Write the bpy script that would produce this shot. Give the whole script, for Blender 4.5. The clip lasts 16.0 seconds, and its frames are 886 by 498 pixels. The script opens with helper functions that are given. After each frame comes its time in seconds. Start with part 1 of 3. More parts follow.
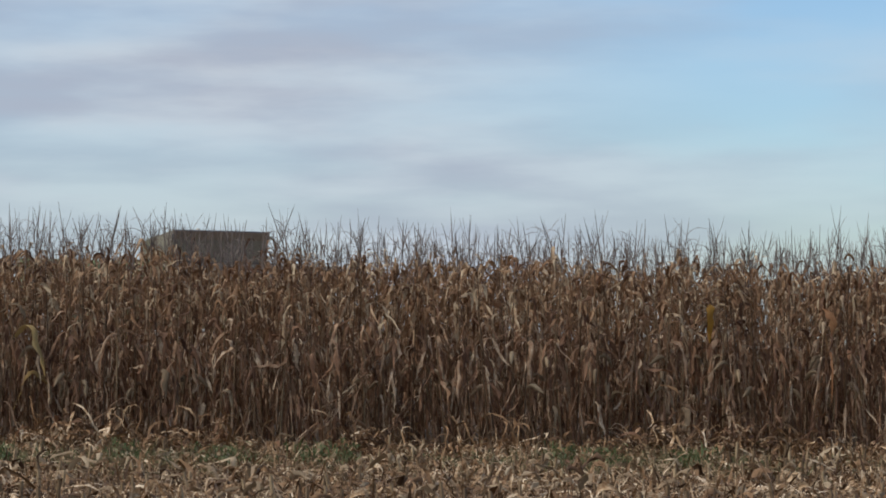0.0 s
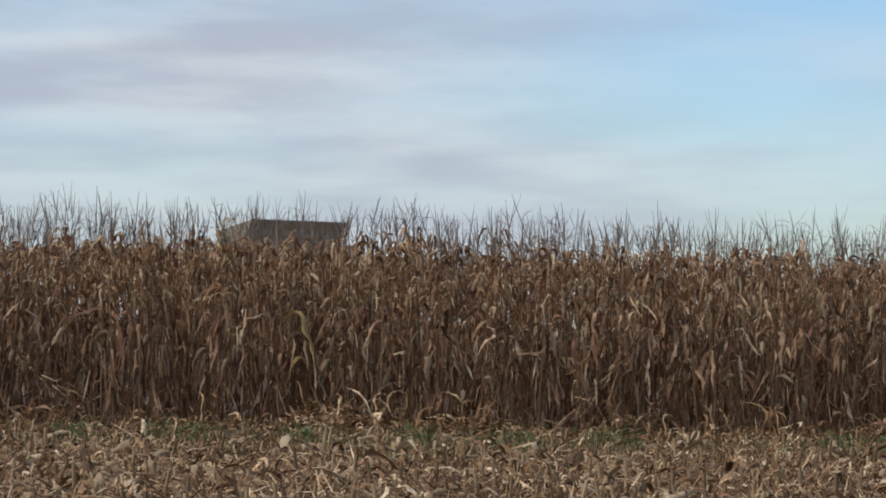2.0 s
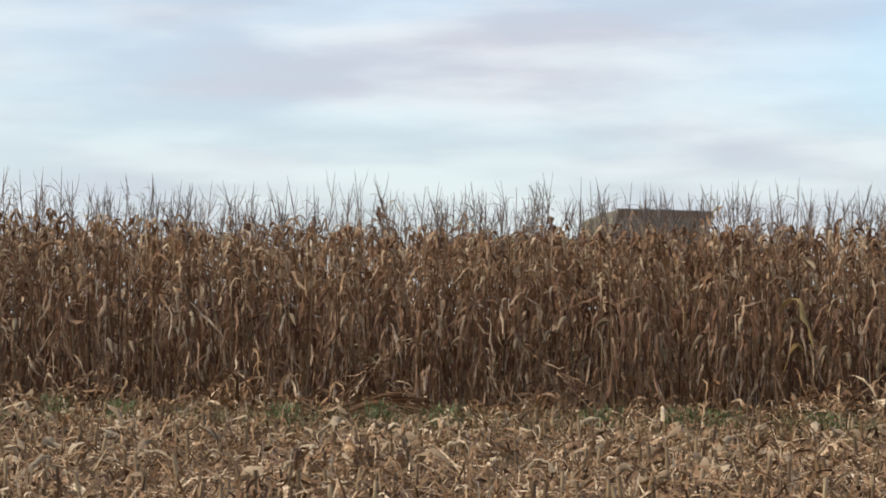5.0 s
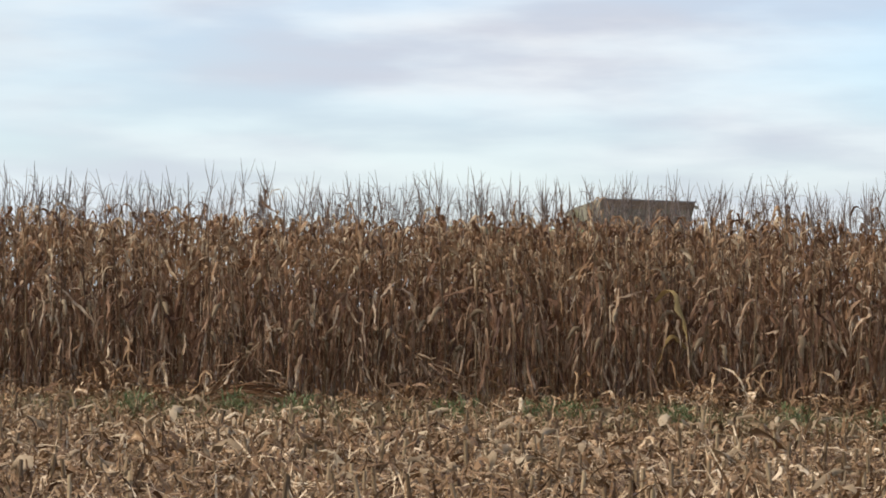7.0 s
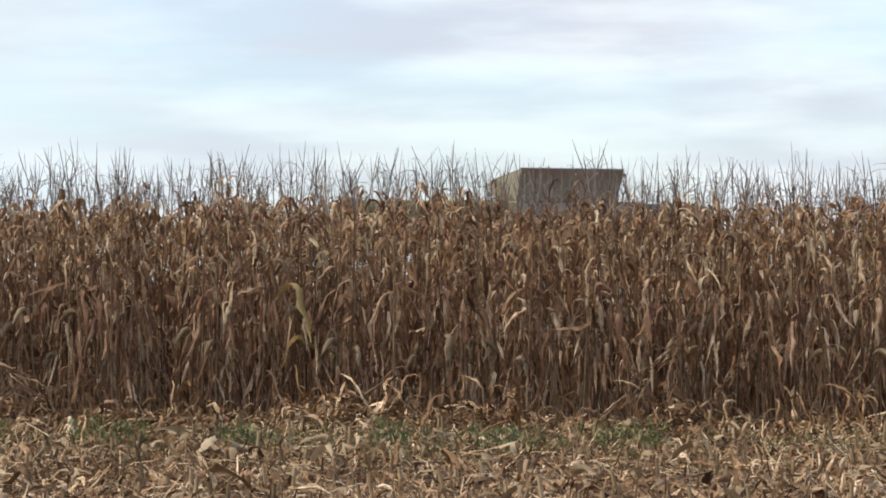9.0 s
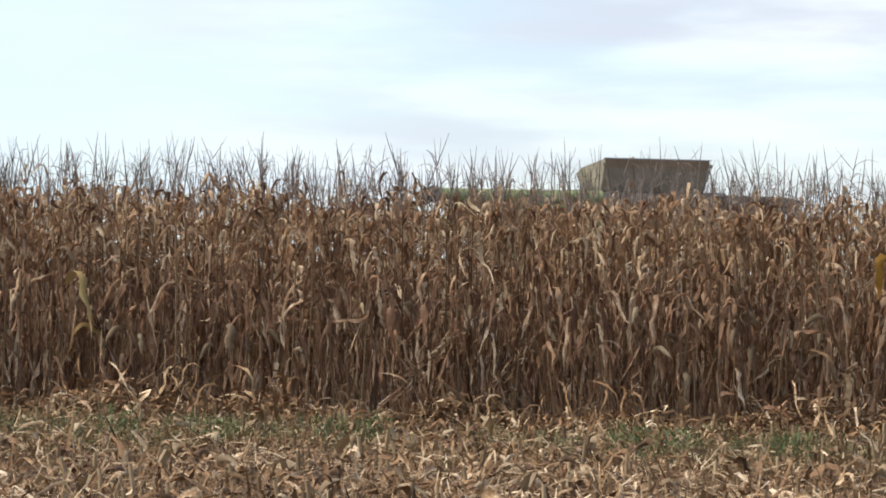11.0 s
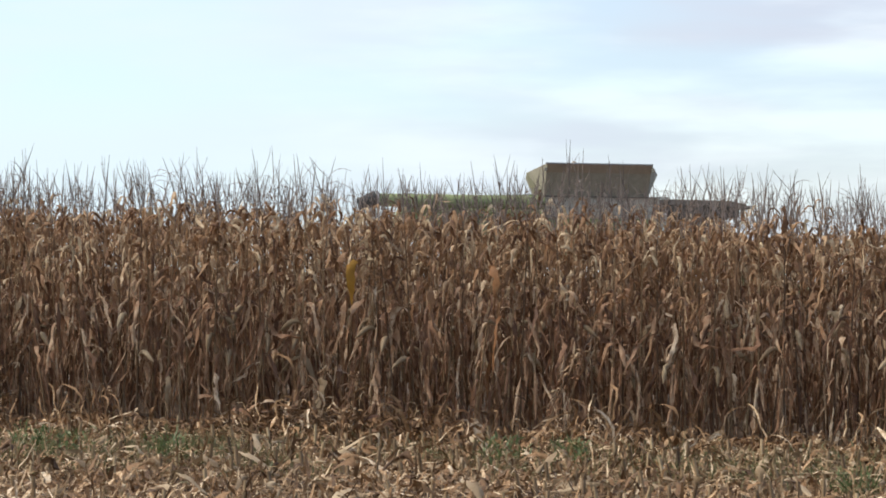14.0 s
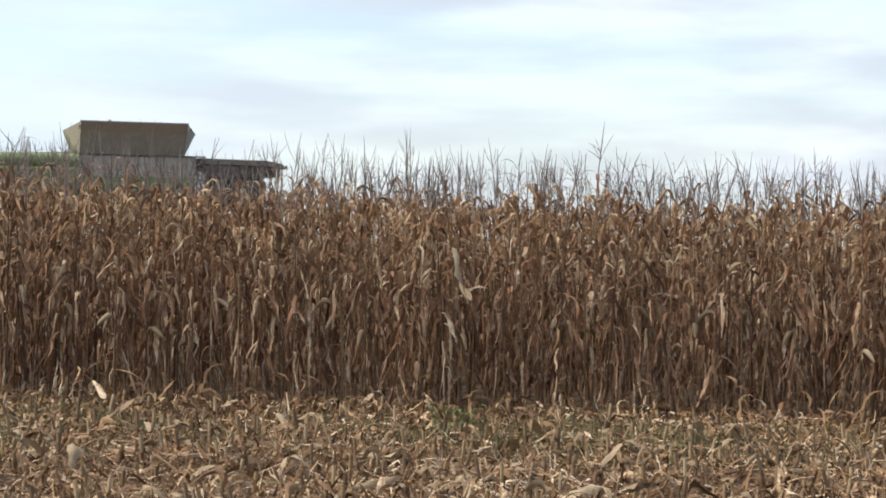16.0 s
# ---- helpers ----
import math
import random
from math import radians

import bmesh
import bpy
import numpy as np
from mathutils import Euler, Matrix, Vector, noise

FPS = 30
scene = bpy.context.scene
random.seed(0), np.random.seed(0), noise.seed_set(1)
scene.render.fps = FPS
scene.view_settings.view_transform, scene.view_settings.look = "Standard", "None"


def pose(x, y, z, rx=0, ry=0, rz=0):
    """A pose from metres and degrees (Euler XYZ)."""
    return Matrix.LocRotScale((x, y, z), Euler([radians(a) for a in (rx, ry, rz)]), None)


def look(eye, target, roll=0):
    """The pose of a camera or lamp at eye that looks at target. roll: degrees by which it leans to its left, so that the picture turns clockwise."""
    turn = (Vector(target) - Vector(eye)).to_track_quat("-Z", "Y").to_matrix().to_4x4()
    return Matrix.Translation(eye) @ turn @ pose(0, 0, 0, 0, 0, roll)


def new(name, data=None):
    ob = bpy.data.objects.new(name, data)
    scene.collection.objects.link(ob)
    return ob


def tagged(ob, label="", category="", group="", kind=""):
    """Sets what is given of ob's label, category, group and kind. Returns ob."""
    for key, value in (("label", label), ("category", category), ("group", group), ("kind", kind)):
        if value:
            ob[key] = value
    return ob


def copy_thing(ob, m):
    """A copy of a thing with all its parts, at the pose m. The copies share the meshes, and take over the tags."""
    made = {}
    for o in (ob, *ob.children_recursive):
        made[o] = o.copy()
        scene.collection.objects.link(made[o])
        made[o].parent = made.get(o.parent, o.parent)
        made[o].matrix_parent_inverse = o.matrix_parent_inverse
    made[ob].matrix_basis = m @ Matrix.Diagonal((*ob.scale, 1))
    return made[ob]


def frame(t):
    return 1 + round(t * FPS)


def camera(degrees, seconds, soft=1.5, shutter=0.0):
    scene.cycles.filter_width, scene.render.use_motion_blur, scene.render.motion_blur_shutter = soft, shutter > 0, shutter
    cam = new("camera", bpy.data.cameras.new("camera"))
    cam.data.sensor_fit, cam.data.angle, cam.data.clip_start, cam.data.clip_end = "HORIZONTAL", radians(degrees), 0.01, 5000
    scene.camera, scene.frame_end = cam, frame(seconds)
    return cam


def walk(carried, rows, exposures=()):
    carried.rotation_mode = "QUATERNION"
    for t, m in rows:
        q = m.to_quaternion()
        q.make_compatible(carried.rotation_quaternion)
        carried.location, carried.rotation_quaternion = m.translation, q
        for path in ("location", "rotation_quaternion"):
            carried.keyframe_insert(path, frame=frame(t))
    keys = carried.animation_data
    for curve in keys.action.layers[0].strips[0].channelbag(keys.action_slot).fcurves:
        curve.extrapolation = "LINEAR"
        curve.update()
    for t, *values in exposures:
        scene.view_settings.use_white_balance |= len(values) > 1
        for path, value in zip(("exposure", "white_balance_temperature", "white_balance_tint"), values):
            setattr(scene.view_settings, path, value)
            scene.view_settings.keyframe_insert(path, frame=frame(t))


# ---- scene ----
# ---- camera and walk ---------------------------------------------------------
cam = camera(20.2, 16.0, soft=1.8)
# seconds, x, y, z, turn to the right, tilt up, lean
PATH = [
    (0, 0.223, -29.00, 1.629, 9.025, 1.331, -0.122),
    (0.5, -0.253, -29.00, 1.629, 4.013, 1.736, 0.115),
    (1, -1.073, -29.00, 1.605, 4.939, 1.800, 0.169),
    (1.5, -1.953, -29.00, 1.595, 7.384, 1.820, 0.099),
    (2, -3.094, -29.00, 1.582, 9.474, 1.158, 0.452),
    (2.5, -4.007, -29.00, 1.580, 9.127, 0.848, 0.098),
    (3, -4.841, -29.00, 1.561, 5.289, 0.854, 0.155),
    (3.5, -5.268, -29.00, 1.553, 3.826, 0.928, 0.350),
    (4, -5.490, -29.00, 1.547, 3.505, 0.991, 0.220),
    (6.5, -4.463, -29.00, 1.566, 1.574, 0.667, 0.204),
    (7, -3.513, -29.00, 1.576, 1.733, 0.624, 0.407),
    (7.5, -2.442, -29.00, 1.613, 2.566, 0.507, 0.523),
    (8, -1.163, -29.00, 1.632, 2.489, 0.425, -0.088),
    (8.5, -0.043, -29.00, 1.667, 1.878, 0.283, -0.308),
    (9, 1.362, -24.95, 1.798, 0.336, -0.099, -0.598),
    (9.5, 2.412, -24.95, 1.811, -0.145, -0.266, -0.566),
    (10, 3.549, -24.95, 1.822, -0.938, -0.363, -0.256),
    (12.5, 9.093, -24.95, 1.865, -9.051, -0.339, 0.425),
    (13, 10.306, -24.95, 1.879, -7.132, -0.435, 0.357),
    (13.5, 11.380, -24.95, 1.890, -6.434, -0.420, 0.239),
    (14, 12.558, -24.95, 1.884, -8.192, -0.300, -0.078),
    (14.5, 13.657, -24.95, 1.860, -9.218, -0.073, -0.424),
    (15, 14.837, -24.95, 1.880, -3.853, -0.558, -0.344),
    (15.5, 15.876, -24.95, 1.892, -0.026, -0.928, 0.252),
    (16, 17.019, -24.95, 1.858, -0.629, -1.186, 0.469),
]
# seconds, stops, kelvin, tint
EXPOSURES = [(0, -0.07, 6250, 10), (1.5, -0.08, 6300, 10.3), (2.5, 0.26, 6600, 10.8), (3.5, 0.39, 6750, 11.1), (7, 0.47, 6750, 11.1), (9, 0.60, 6700, 10.4), (12.5, 0.74, 6650, 10), (14.5, 0.63, 6600, 10), (16, 0.68, 6600, 9.7)]
walk(cam, [(t, pose(x, y, z, 90 + up, 0, -turn) @ pose(0, 0, 0, 0, 0, lean)) for t, x, y, z, turn, up, lean in PATH], EXPOSURES)

# ---- world and sun -------------------------------------------------------------
SUN_EL, SUN_AZ = 52.0, 257.0  # degrees; azimuth clockwise from +y
world = bpy.data.worlds.new("sky")
scene.world = world
world.use_nodes = True
wn = world.node_tree
bg = wn.nodes["Background"]
sky = wn.nodes.new("ShaderNodeTexSky")
sky.sky_type = "NISHITA"
sky.sun_disc = False
sky.sun_elevation = radians(SUN_EL)
sky.sun_rotation = radians(SUN_AZ)
sky.dust_density = 0.6
sky.ozone_density = 2.0
bg.inputs["Strength"].default_value = 0.115
tint = wn.nodes.new("ShaderNodeMix")
tint.data_type, tint.blend_type = "RGBA", "MULTIPLY"
tint.inputs["Factor"].default_value = 1.0
tint.inputs["B"].default_value = (0.90, 1.055, 1.19, 1)
wn.links.new(sky.outputs["Color"], tint.inputs["A"])
wn.links.new(tint.outputs["Result"], bg.inputs["Color"])
wtc = wn.nodes.new("ShaderNodeTexCoord")


def cloud_noise(scale, offset, detail, lo, hi):
    """Clouds drawn out along the horizon, thin and soft."""
    mp = wn.nodes.new("ShaderNodeMapping")
    mp.inputs["Scale"].default_value = scale
    mp.inputs["Location"].default_value = offset
    wn.links.new(wtc.outputs["Generated"], mp.inputs["Vector"])
    n = wn.nodes.new("ShaderNodeTexNoise")
    n.inputs["Scale"].default_value = 1.0
    n.inputs["Detail"].default_value = detail
    n.inputs["Roughness"].default_value = 0.5
    wn.links.new(mp.outputs["Vector"], n.inputs["Vector"])
    r = wn.nodes.new("ShaderNodeMapRange")
    r.interpolation_type = "SMOOTHSTEP"
    r.inputs["From Min"].default_value = lo
    r.inputs["From Max"].default_value = hi
    wn.links.new(n.outputs["Fac"], r.inputs["Value"])
    return r.outputs["Result"]


cover = cloud_noise((5.0, 5.0, 24.0), (1.3, 0.0, 0.0), 4, 0.36, 0.66)
shade = cloud_noise((9.0, 9.0, 48.0), (2.0, 1.0, 0.4), 5, 0.35, 0.68)
tone = wn.nodes.new("ShaderNodeMix")
tone.data_type = "RGBA"
tone.inputs["A"].default_value = (0.51, 0.555, 0.65, 1)
tone.inputs["B"].default_value = (0.71, 0.768, 0.82, 1)
wn.links.new(shade, tone.inputs["Factor"])
# towards -x the cloud is thin and lets the light through
side = wn.nodes.new("ShaderNodeMapRange")
side.interpolation_type = "SMOOTHSTEP"
side.inputs["From Min"].default_value = -0.28
side.inputs["From Max"].default_value = 0.0
thin = wn.nodes.new("ShaderNodeMix")
thin.data_type = "RGBA"
thin.inputs["A"].default_value = (0.60, 0.71, 0.78, 1)
wn.links.new(side.outputs["Result"], thin.inputs["Factor"])
wn.links.new(tone.outputs["Result"], thin.inputs["B"])
cloud = wn.nodes.new("ShaderNodeBackground")
cloud.inputs["Strength"].default_value = 0.87
both = wn.nodes.new("ShaderNodeMixShader")
# a thin veil nearly everywhere, opening to clear sky towards +x
split = wn.nodes.new("ShaderNodeSeparateXYZ")
wn.links.new(wtc.outputs["Generated"], split.inputs["Vector"])
veil = wn.nodes.new("ShaderNodeMapRange")
veil.interpolation_type = "SMOOTHSTEP"
for key, value in (("From Min", 0.14), ("From Max", 0.30), ("To Min", 0.6), ("To Max", 0.05)):
    veil.inputs[key].default_value = value
wn.links.new(split.outputs["X"], veil.inputs["Value"])
wn.links.new(split.outputs["X"], side.inputs["Value"])
wn.links.new(thin.outputs["Result"], cloud.inputs["Color"])
thick = wn.nodes.new("ShaderNodeMapRange")
wn.links.new(cover, thick.inputs["Value"])
wn.links.new(veil.outputs["Result"], thick.inputs["To Min"])
most = wn.nodes.new("ShaderNodeMapRange")
for key, value in (("From Min", 0.14), ("From Max", 0.30), ("To Min", 1.0), ("To Max", 0.45)):
    most.inputs[key].default_value = value
wn.links.new(split.outputs["X"], most.inputs["Value"])
wn.links.new(most.outputs["Result"], thick.inputs["To Max"])
wn.links.new(thick.outputs["Result"], both.inputs["Fac"])
wn.links.new(bg.outputs["Background"], both.inputs[1])
wn.links.new(cloud.outputs["Background"], both.inputs[2])
wn.links.new(both.outputs["Shader"], wn.nodes["World Output"].inputs["Surface"])

sun = new("sun", bpy.data.lights.new("sun", "SUN"))
sun.data.energy = 2.9
sun.data.angle = radians(24)
sun.data.color = (1.0, 0.92, 0.83)
a, e = radians(SUN_AZ), radians(SUN_EL)
toward = Vector((math.sin(a) * math.cos(e), math.cos(a) * math.cos(e), math.sin(e)))
sun.matrix_basis = look((0, 0, 0), -toward)

# ---- materials -------------------------------------------------------------
def mat(name):
    m = bpy.data.materials.new(name)
    m.use_nodes = True
    nt = m.node_tree
    return m, nt, nt.nodes["Principled BSDF"]


def link(nt, a, ao, b, bi):
    nt.links.new(a.outputs[ao], b.inputs[bi])


def ramp(nt, stops):
    r = nt.nodes.new("ShaderNodeValToRGB")
    e = r.color_ramp.elements
    while len(e) < len(stops):
        e.new(0.5)
    for el, (p, c) in zip(e, stops):
        el.position = p
        el.color = (*c, 1)
    return r


def math_node(nt, op, a=None, b=None):
    n = nt.nodes.new("ShaderNodeMath")
    n.operation = op
    for i, v in enumerate((a, b)):
        if v is None:
            continue
        if isinstance(v, (int, float)):
            n.inputs[i].default_value = v
        else:
            nt.links.new(v, n.inputs[i])
    return n.outputs[0]


def noise_tex(nt, scale, detail=4.0, rough=0.55, stretch=None):
    tc = nt.nodes.new("ShaderNodeTexCoord")
    n = nt.nodes.new("ShaderNodeTexNoise")
    n.inputs["Scale"].default_value = scale
    n.inputs["Detail"].default_value = detail
    n.inputs["Roughness"].default_value = rough
    if stretch:
        mp = nt.nodes.new("ShaderNodeMapping")
        mp.inputs["Scale"].default_value = stretch
        link(nt, tc, "Object", mp, "Vector")
        link(nt, mp, "Vector", n, "Vector")
    else:
        link(nt, tc, "Object", n, "Vector")
    return n


def piece_random(nt):
    """One random number for each leaf or scrap, whether it is an object or an island of a larger mesh."""
    geo = nt.nodes.new("ShaderNodeNewGeometry")
    info = nt.nodes.new("ShaderNodeObjectInfo")
    return math_node(nt, "FRACT", math_node(nt, "ADD", geo.outputs["Random Per Island"], info.outputs["Random"]))


def dry_material(name, stops, see_through=0.25, rough=0.65, grain=(90, 90, 22), patch=11.0, broad=0.0):
    """Dead plant matter: a colour for each piece, mottled along its length, thin enough to let some light pass."""
    m, nt, bsdf = mat(name)
    rnd = piece_random(nt)
    fine = noise_tex(nt, 1.0, 5, 0.6, grain)
    wide = noise_tex(nt, patch, 3, 0.5)
    v = math_node(nt, "ADD", rnd, math_node(nt, "MULTIPLY", math_node(nt, "SUBTRACT", fine.outputs["Fac"], 0.5), 0.95))
    v = math_node(nt, "ADD", v, math_node(nt, "MULTIPLY", math_node(nt, "SUBTRACT", wide.outputs["Fac"], 0.5), 0.7))
    if broad:
        area = noise_tex(nt, 0.55, 4, 0.6)
        v = math_node(nt, "ADD", v, math_node(nt, "MULTIPLY", math_node(nt, "SUBTRACT", area.outputs["Fac"], 0.55), broad))
    r = ramp(nt, stops)
    nt.links.new(v, r.inputs["Fac"])
    nt.links.new(r.outputs["Color"], bsdf.inputs["Base Color"])
    bsdf.inputs["Roughness"].default_value = rough
    bsdf.inputs["Specular IOR Level"].default_value = 0.3
    bump = nt.nodes.new("ShaderNodeBump")
    bump.inputs["Strength"].default_value = 0.35
    bump.inputs["Distance"].default_value = 0.004
    link(nt, fine, "Fac", bump, "Height")
    link(nt, bump, "Normal", bsdf, "Normal")
    if see_through:
        tr = nt.nodes.new("ShaderNodeBsdfTranslucent")
        nt.links.new(r.outputs["Color"], tr.inputs["Color"])
        mix = nt.nodes.new("ShaderNodeMixShader")
        mix.inputs["Fac"].default_value = see_through
        link(nt, bsdf, "BSDF", mix, 1)
        link(nt, tr, "BSDF", mix, 2)
        link(nt, mix, "Shader", nt.nodes["Material Output"], "Surface")
    return m


def plain_material(name, c0, c1, rough, scale, metal=0.0, bump_h=0.002, detail=6):
    m, nt, bsdf = mat(name)
    n = noise_tex(nt, scale, detail, 0.6)
    big = noise_tex(nt, scale * 0.13, 3, 0.5)
    v = math_node(nt, "ADD", math_node(nt, "MULTIPLY", n.outputs["Fac"], 0.6), math_node(nt, "MULTIPLY", big.outputs["Fac"], 0.4))
    r = ramp(nt, [(0.3, c0), (0.7, c1)])
    nt.links.new(v, r.inputs["Fac"])
    nt.links.new(r.outputs["Color"], bsdf.inputs["Base Color"])
    bsdf.inputs["Roughness"].default_value = rough
    bsdf.inputs["Metallic"].default_value = metal
    b = nt.nodes.new("ShaderNodeBump")
    b.inputs["Strength"].default_value = 0.4
    b.inputs["Distance"].default_value = bump_h
    link(nt, n, "Fac", b, "Height")
    link(nt, b, "Normal", bsdf, "Normal")
    return m


LEAF = dry_material("dry_corn_leaf", [(0.0, (0.105, 0.052, 0.031)), (0.3, (0.218, 0.113, 0.062)), (0.6, (0.320, 0.181, 0.102)), (0.85, (0.45, 0.300, 0.186)), (1.0, (0.64, 0.50, 0.35))], broad=0.4)
TOPLEAF = dry_material("dry_upper_leaf", [(0.0, (0.122, 0.059, 0.031)), (0.35, (0.252, 0.136, 0.068)), (0.7, (0.375, 0.230, 0.126)), (1.0, (0.63, 0.495, 0.325))], 0.3, broad=0.5)
STALK = dry_material("dry_corn_stalk", [(0.0, (0.075, 0.042, 0.023)), (0.5, (0.155, 0.093, 0.049)), (1.0, (0.29, 0.195, 0.105))], 0.0, 0.55, (30, 30, 4))
TASSEL = dry_material("dry_tassel", [(0.0, (0.12, 0.092, 0.080)), (1.0, (0.29, 0.228, 0.190))], 0.1, 0.8)
HUSK = dry_material("pale_husk", [(0.0, (0.22, 0.15, 0.085)), (0.6, (0.31, 0.22, 0.13)), (1.0, (0.45, 0.34, 0.215))], 0.15)
YELLOW = dry_material("yellow_leaf", [(0.0, (0.36, 0.185, 0.03)), (0.6, (0.46, 0.265, 0.04)), (1.0, (0.48, 0.31, 0.06))], 0.35)
OCHRE = dry_material("ochre_leaf", [(0.0, (0.27, 0.165, 0.055)), (0.6, (0.36, 0.235, 0.085)), (1.0, (0.44, 0.32, 0.14))], 0.3)
ORANGE = dry_material("orange_leaf", [(0.0, (0.17, 0.075, 0.03)), (0.6, (0.26, 0.118, 0.048)), (1.0, (0.36, 0.20, 0.095))], 0.3)
STRAW = dry_material("chopped_straw", [(0.0, (0.085, 0.046, 0.024)), (0.3, (0.178, 0.097, 0.045)), (0.64, (0.250, 0.140, 0.066)), (0.86, (0.42, 0.275, 0.15)), (1.0, (0.70, 0.55, 0.38))], 0.1, 0.7, (50, 50, 50), broad=0.9)
STUB = dry_material("cut_corn_stub", [(0.0, (0.12, 0.075, 0.04)), (0.5, (0.25, 0.165, 0.088)), (1.0, (0.40, 0.29, 0.165))], 0.0, 0.6, (30, 30, 4))
SLIVER = dry_material("bright_sliver", [(0.0, (0.14, 0.080, 0.037)), (0.5, (0.31, 0.200, 0.104)), (1.0, (0.63, 0.48, 0.31))], 0.1, 0.65, (40, 40, 40), broad=0.9)
GREEN = dry_material("weed_green", [(0.0, (0.075, 0.100, 0.035)), (0.6, (0.115, 0.150, 0.055)), (1.0, (0.20, 0.195, 0.09))], 0.3, 0.5, (20, 20, 20))
OLIVE = dry_material("olive_grass", [(0.0, (0.09, 0.095, 0.04)), (0.5, (0.14, 0.14, 0.06)), (1.0, (0.25, 0.20, 0.10))], 0.3, 0.6, (20, 20, 20))
SOIL = plain_material("field_soil", (0.05, 0.029, 0.015), (0.13, 0.078, 0.04), 0.95, 9.0, 0, 0.03)
TAN = plain_material("dusty_tan_panel", (0.235, 0.205, 0.152), (0.36, 0.32, 0.245), 0.7, 5.0)
RUST = plain_material("rusty_band", (0.25, 0.185, 0.128), (0.36, 0.27, 0.19), 0.75, 6.0)
GREY = plain_material("dusty_grey_metal", (0.34, 0.295, 0.235), (0.50, 0.445, 0.37), 0.7, 4.0)
LIP = plain_material("bare_metal_lip", (0.28, 0.27, 0.27), (0.42, 0.41, 0.40), 0.45, 8.0, 0.5)
MACHINE = plain_material("dusty_green_paint", (0.155, 0.19, 0.072), (0.265, 0.295, 0.135), 0.55, 3.0)
BLACK = plain_material("black_rubber", (0.012, 0.012, 0.013), (0.035, 0.034, 0.033), 0.7, 8.0)
DARK = plain_material("dark_grille", (0.04, 0.034, 0.028), (0.16, 0.13, 0.10), 0.7, 12.0)
WHITE = plain_material("white_paint", (0.6, 0.6, 0.58), (0.75, 0.75, 0.73), 0.5, 6.0)
RIM = plain_material("yellow_rim", (0.35, 0.24, 0.03), (0.5, 0.36, 0.05), 0.5, 6.0)
ROOF = plain_material("dusty_brown_roof", (0.13, 0.11, 0.09), (0.24, 0.205, 0.165), 0.7, 5.0)
GLASS, _nt, _b = mat("cab_glass")
_b.inputs["Base Color"].default_value = (0.02, 0.025, 0.027, 1)
_b.inputs["Roughness"].default_value = 0.12
_b.inputs["Specular IOR Level"].default_value = 0.6


# ---- mesh helpers ----------------------------------------------------------
def ground_z(x, y=0.0):
    """The field falls gently towards +x."""
    return -0.018 * (np.clip(x, -40.0, 50.0) - 3.0) - 0.10


def vigour(x):
    """The corn stands a little shorter towards both ends of the stretch."""
    return 1 - 0.042 * np.clip((-1 - x) / 4, 0, 1) - 0.055 * np.clip((x - 10.5) / 5, 0, 1)


def mesh_from(name, verts, faces, mats, index=None, smooth=True):
    """A mesh from numpy arrays: faces are all quads."""
    me = bpy.data.meshes.new(name)
    verts = np.asarray(verts, dtype=np.float32)
    faces = np.asarray(faces, dtype=np.int32)
    me.vertices.add(len(verts))
    me.vertices.foreach_set("co", verts.ravel())
    me.loops.add(faces.size)
    me.loops.foreach_set("vertex_index", faces.ravel())
    me.polygons.add(len(faces))
    me.polygons.foreach_set("loop_start", np.arange(0, faces.size, 4, dtype=np.int32))
    if index is not None:
        me.polygons.foreach_set("material_index", np.asarray(index, dtype=np.int32))
    me.polygons.foreach_set("use_smooth", np.full(len(faces), smooth))
    for m in mats:
        me.materials.append(m)
    me.update(calc_edges=True)
    me.validate()
    return me


def part(name, bm, material, parent, label=""):
    me = bpy.data.meshes.new(name)
    bm.to_mesh(me)
    bm.free()
    me.materials.append(material)
    ob = new(name, me)
    ob.parent = parent
    if label:
        ob["label"] = label
    return ob


def mesh_part(name, me, parent, label=""):
    ob = new(name, me)
    ob.parent = parent
    if label:
        ob["label"] = label
    return ob


def box(bm, lo, hi, bevel=0.0):
    g = bmesh.ops.create_cube(bm, size=1.0)
    vs = g["verts"]
    for v in vs:
        v.co = Vector([lo[i] + (v.co[i] + 0.5) * (hi[i] - lo[i]) for i in range(3)])
    if bevel:
        es = list({e for v in vs for e in v.link_edges})
        bmesh.ops.bevel(bm, geom=es, offset=bevel, segments=2, affect="EDGES", profile=0.5)
    return bm


def slab(bm, corners, normal, thick):
    """A thick plate from a planar outline."""
    n = Vector(normal).normalized() * thick
    a = [bm.verts.new(c) for c in corners]
    b = [bm.verts.new(Vector(c) + n) for c in corners]
    bm.faces.new(a)
    bm.faces.new(list(reversed(b)))
    k = len(a)
    for i in range(k):
        bm.faces.new([a[i], b[i], b[(i + 1) % k], a[(i + 1) % k]])
    bmesh.ops.recalc_face_normals(bm, faces=bm.faces[:])
    return bm


def cylinder(bm, a, b, r0, r1, seg=16):
    a, b = Vector(a), Vector(b)
    d = b - a
    m = Matrix.Translation((a + b) / 2) @ d.to_track_quat("Z", "Y").to_matrix().to_4x4()
    bmesh.ops.create_cone(bm, cap_ends=True, segments=seg, radius1=r0, radius2=r1, depth=d.length, matrix=m)
    return bm


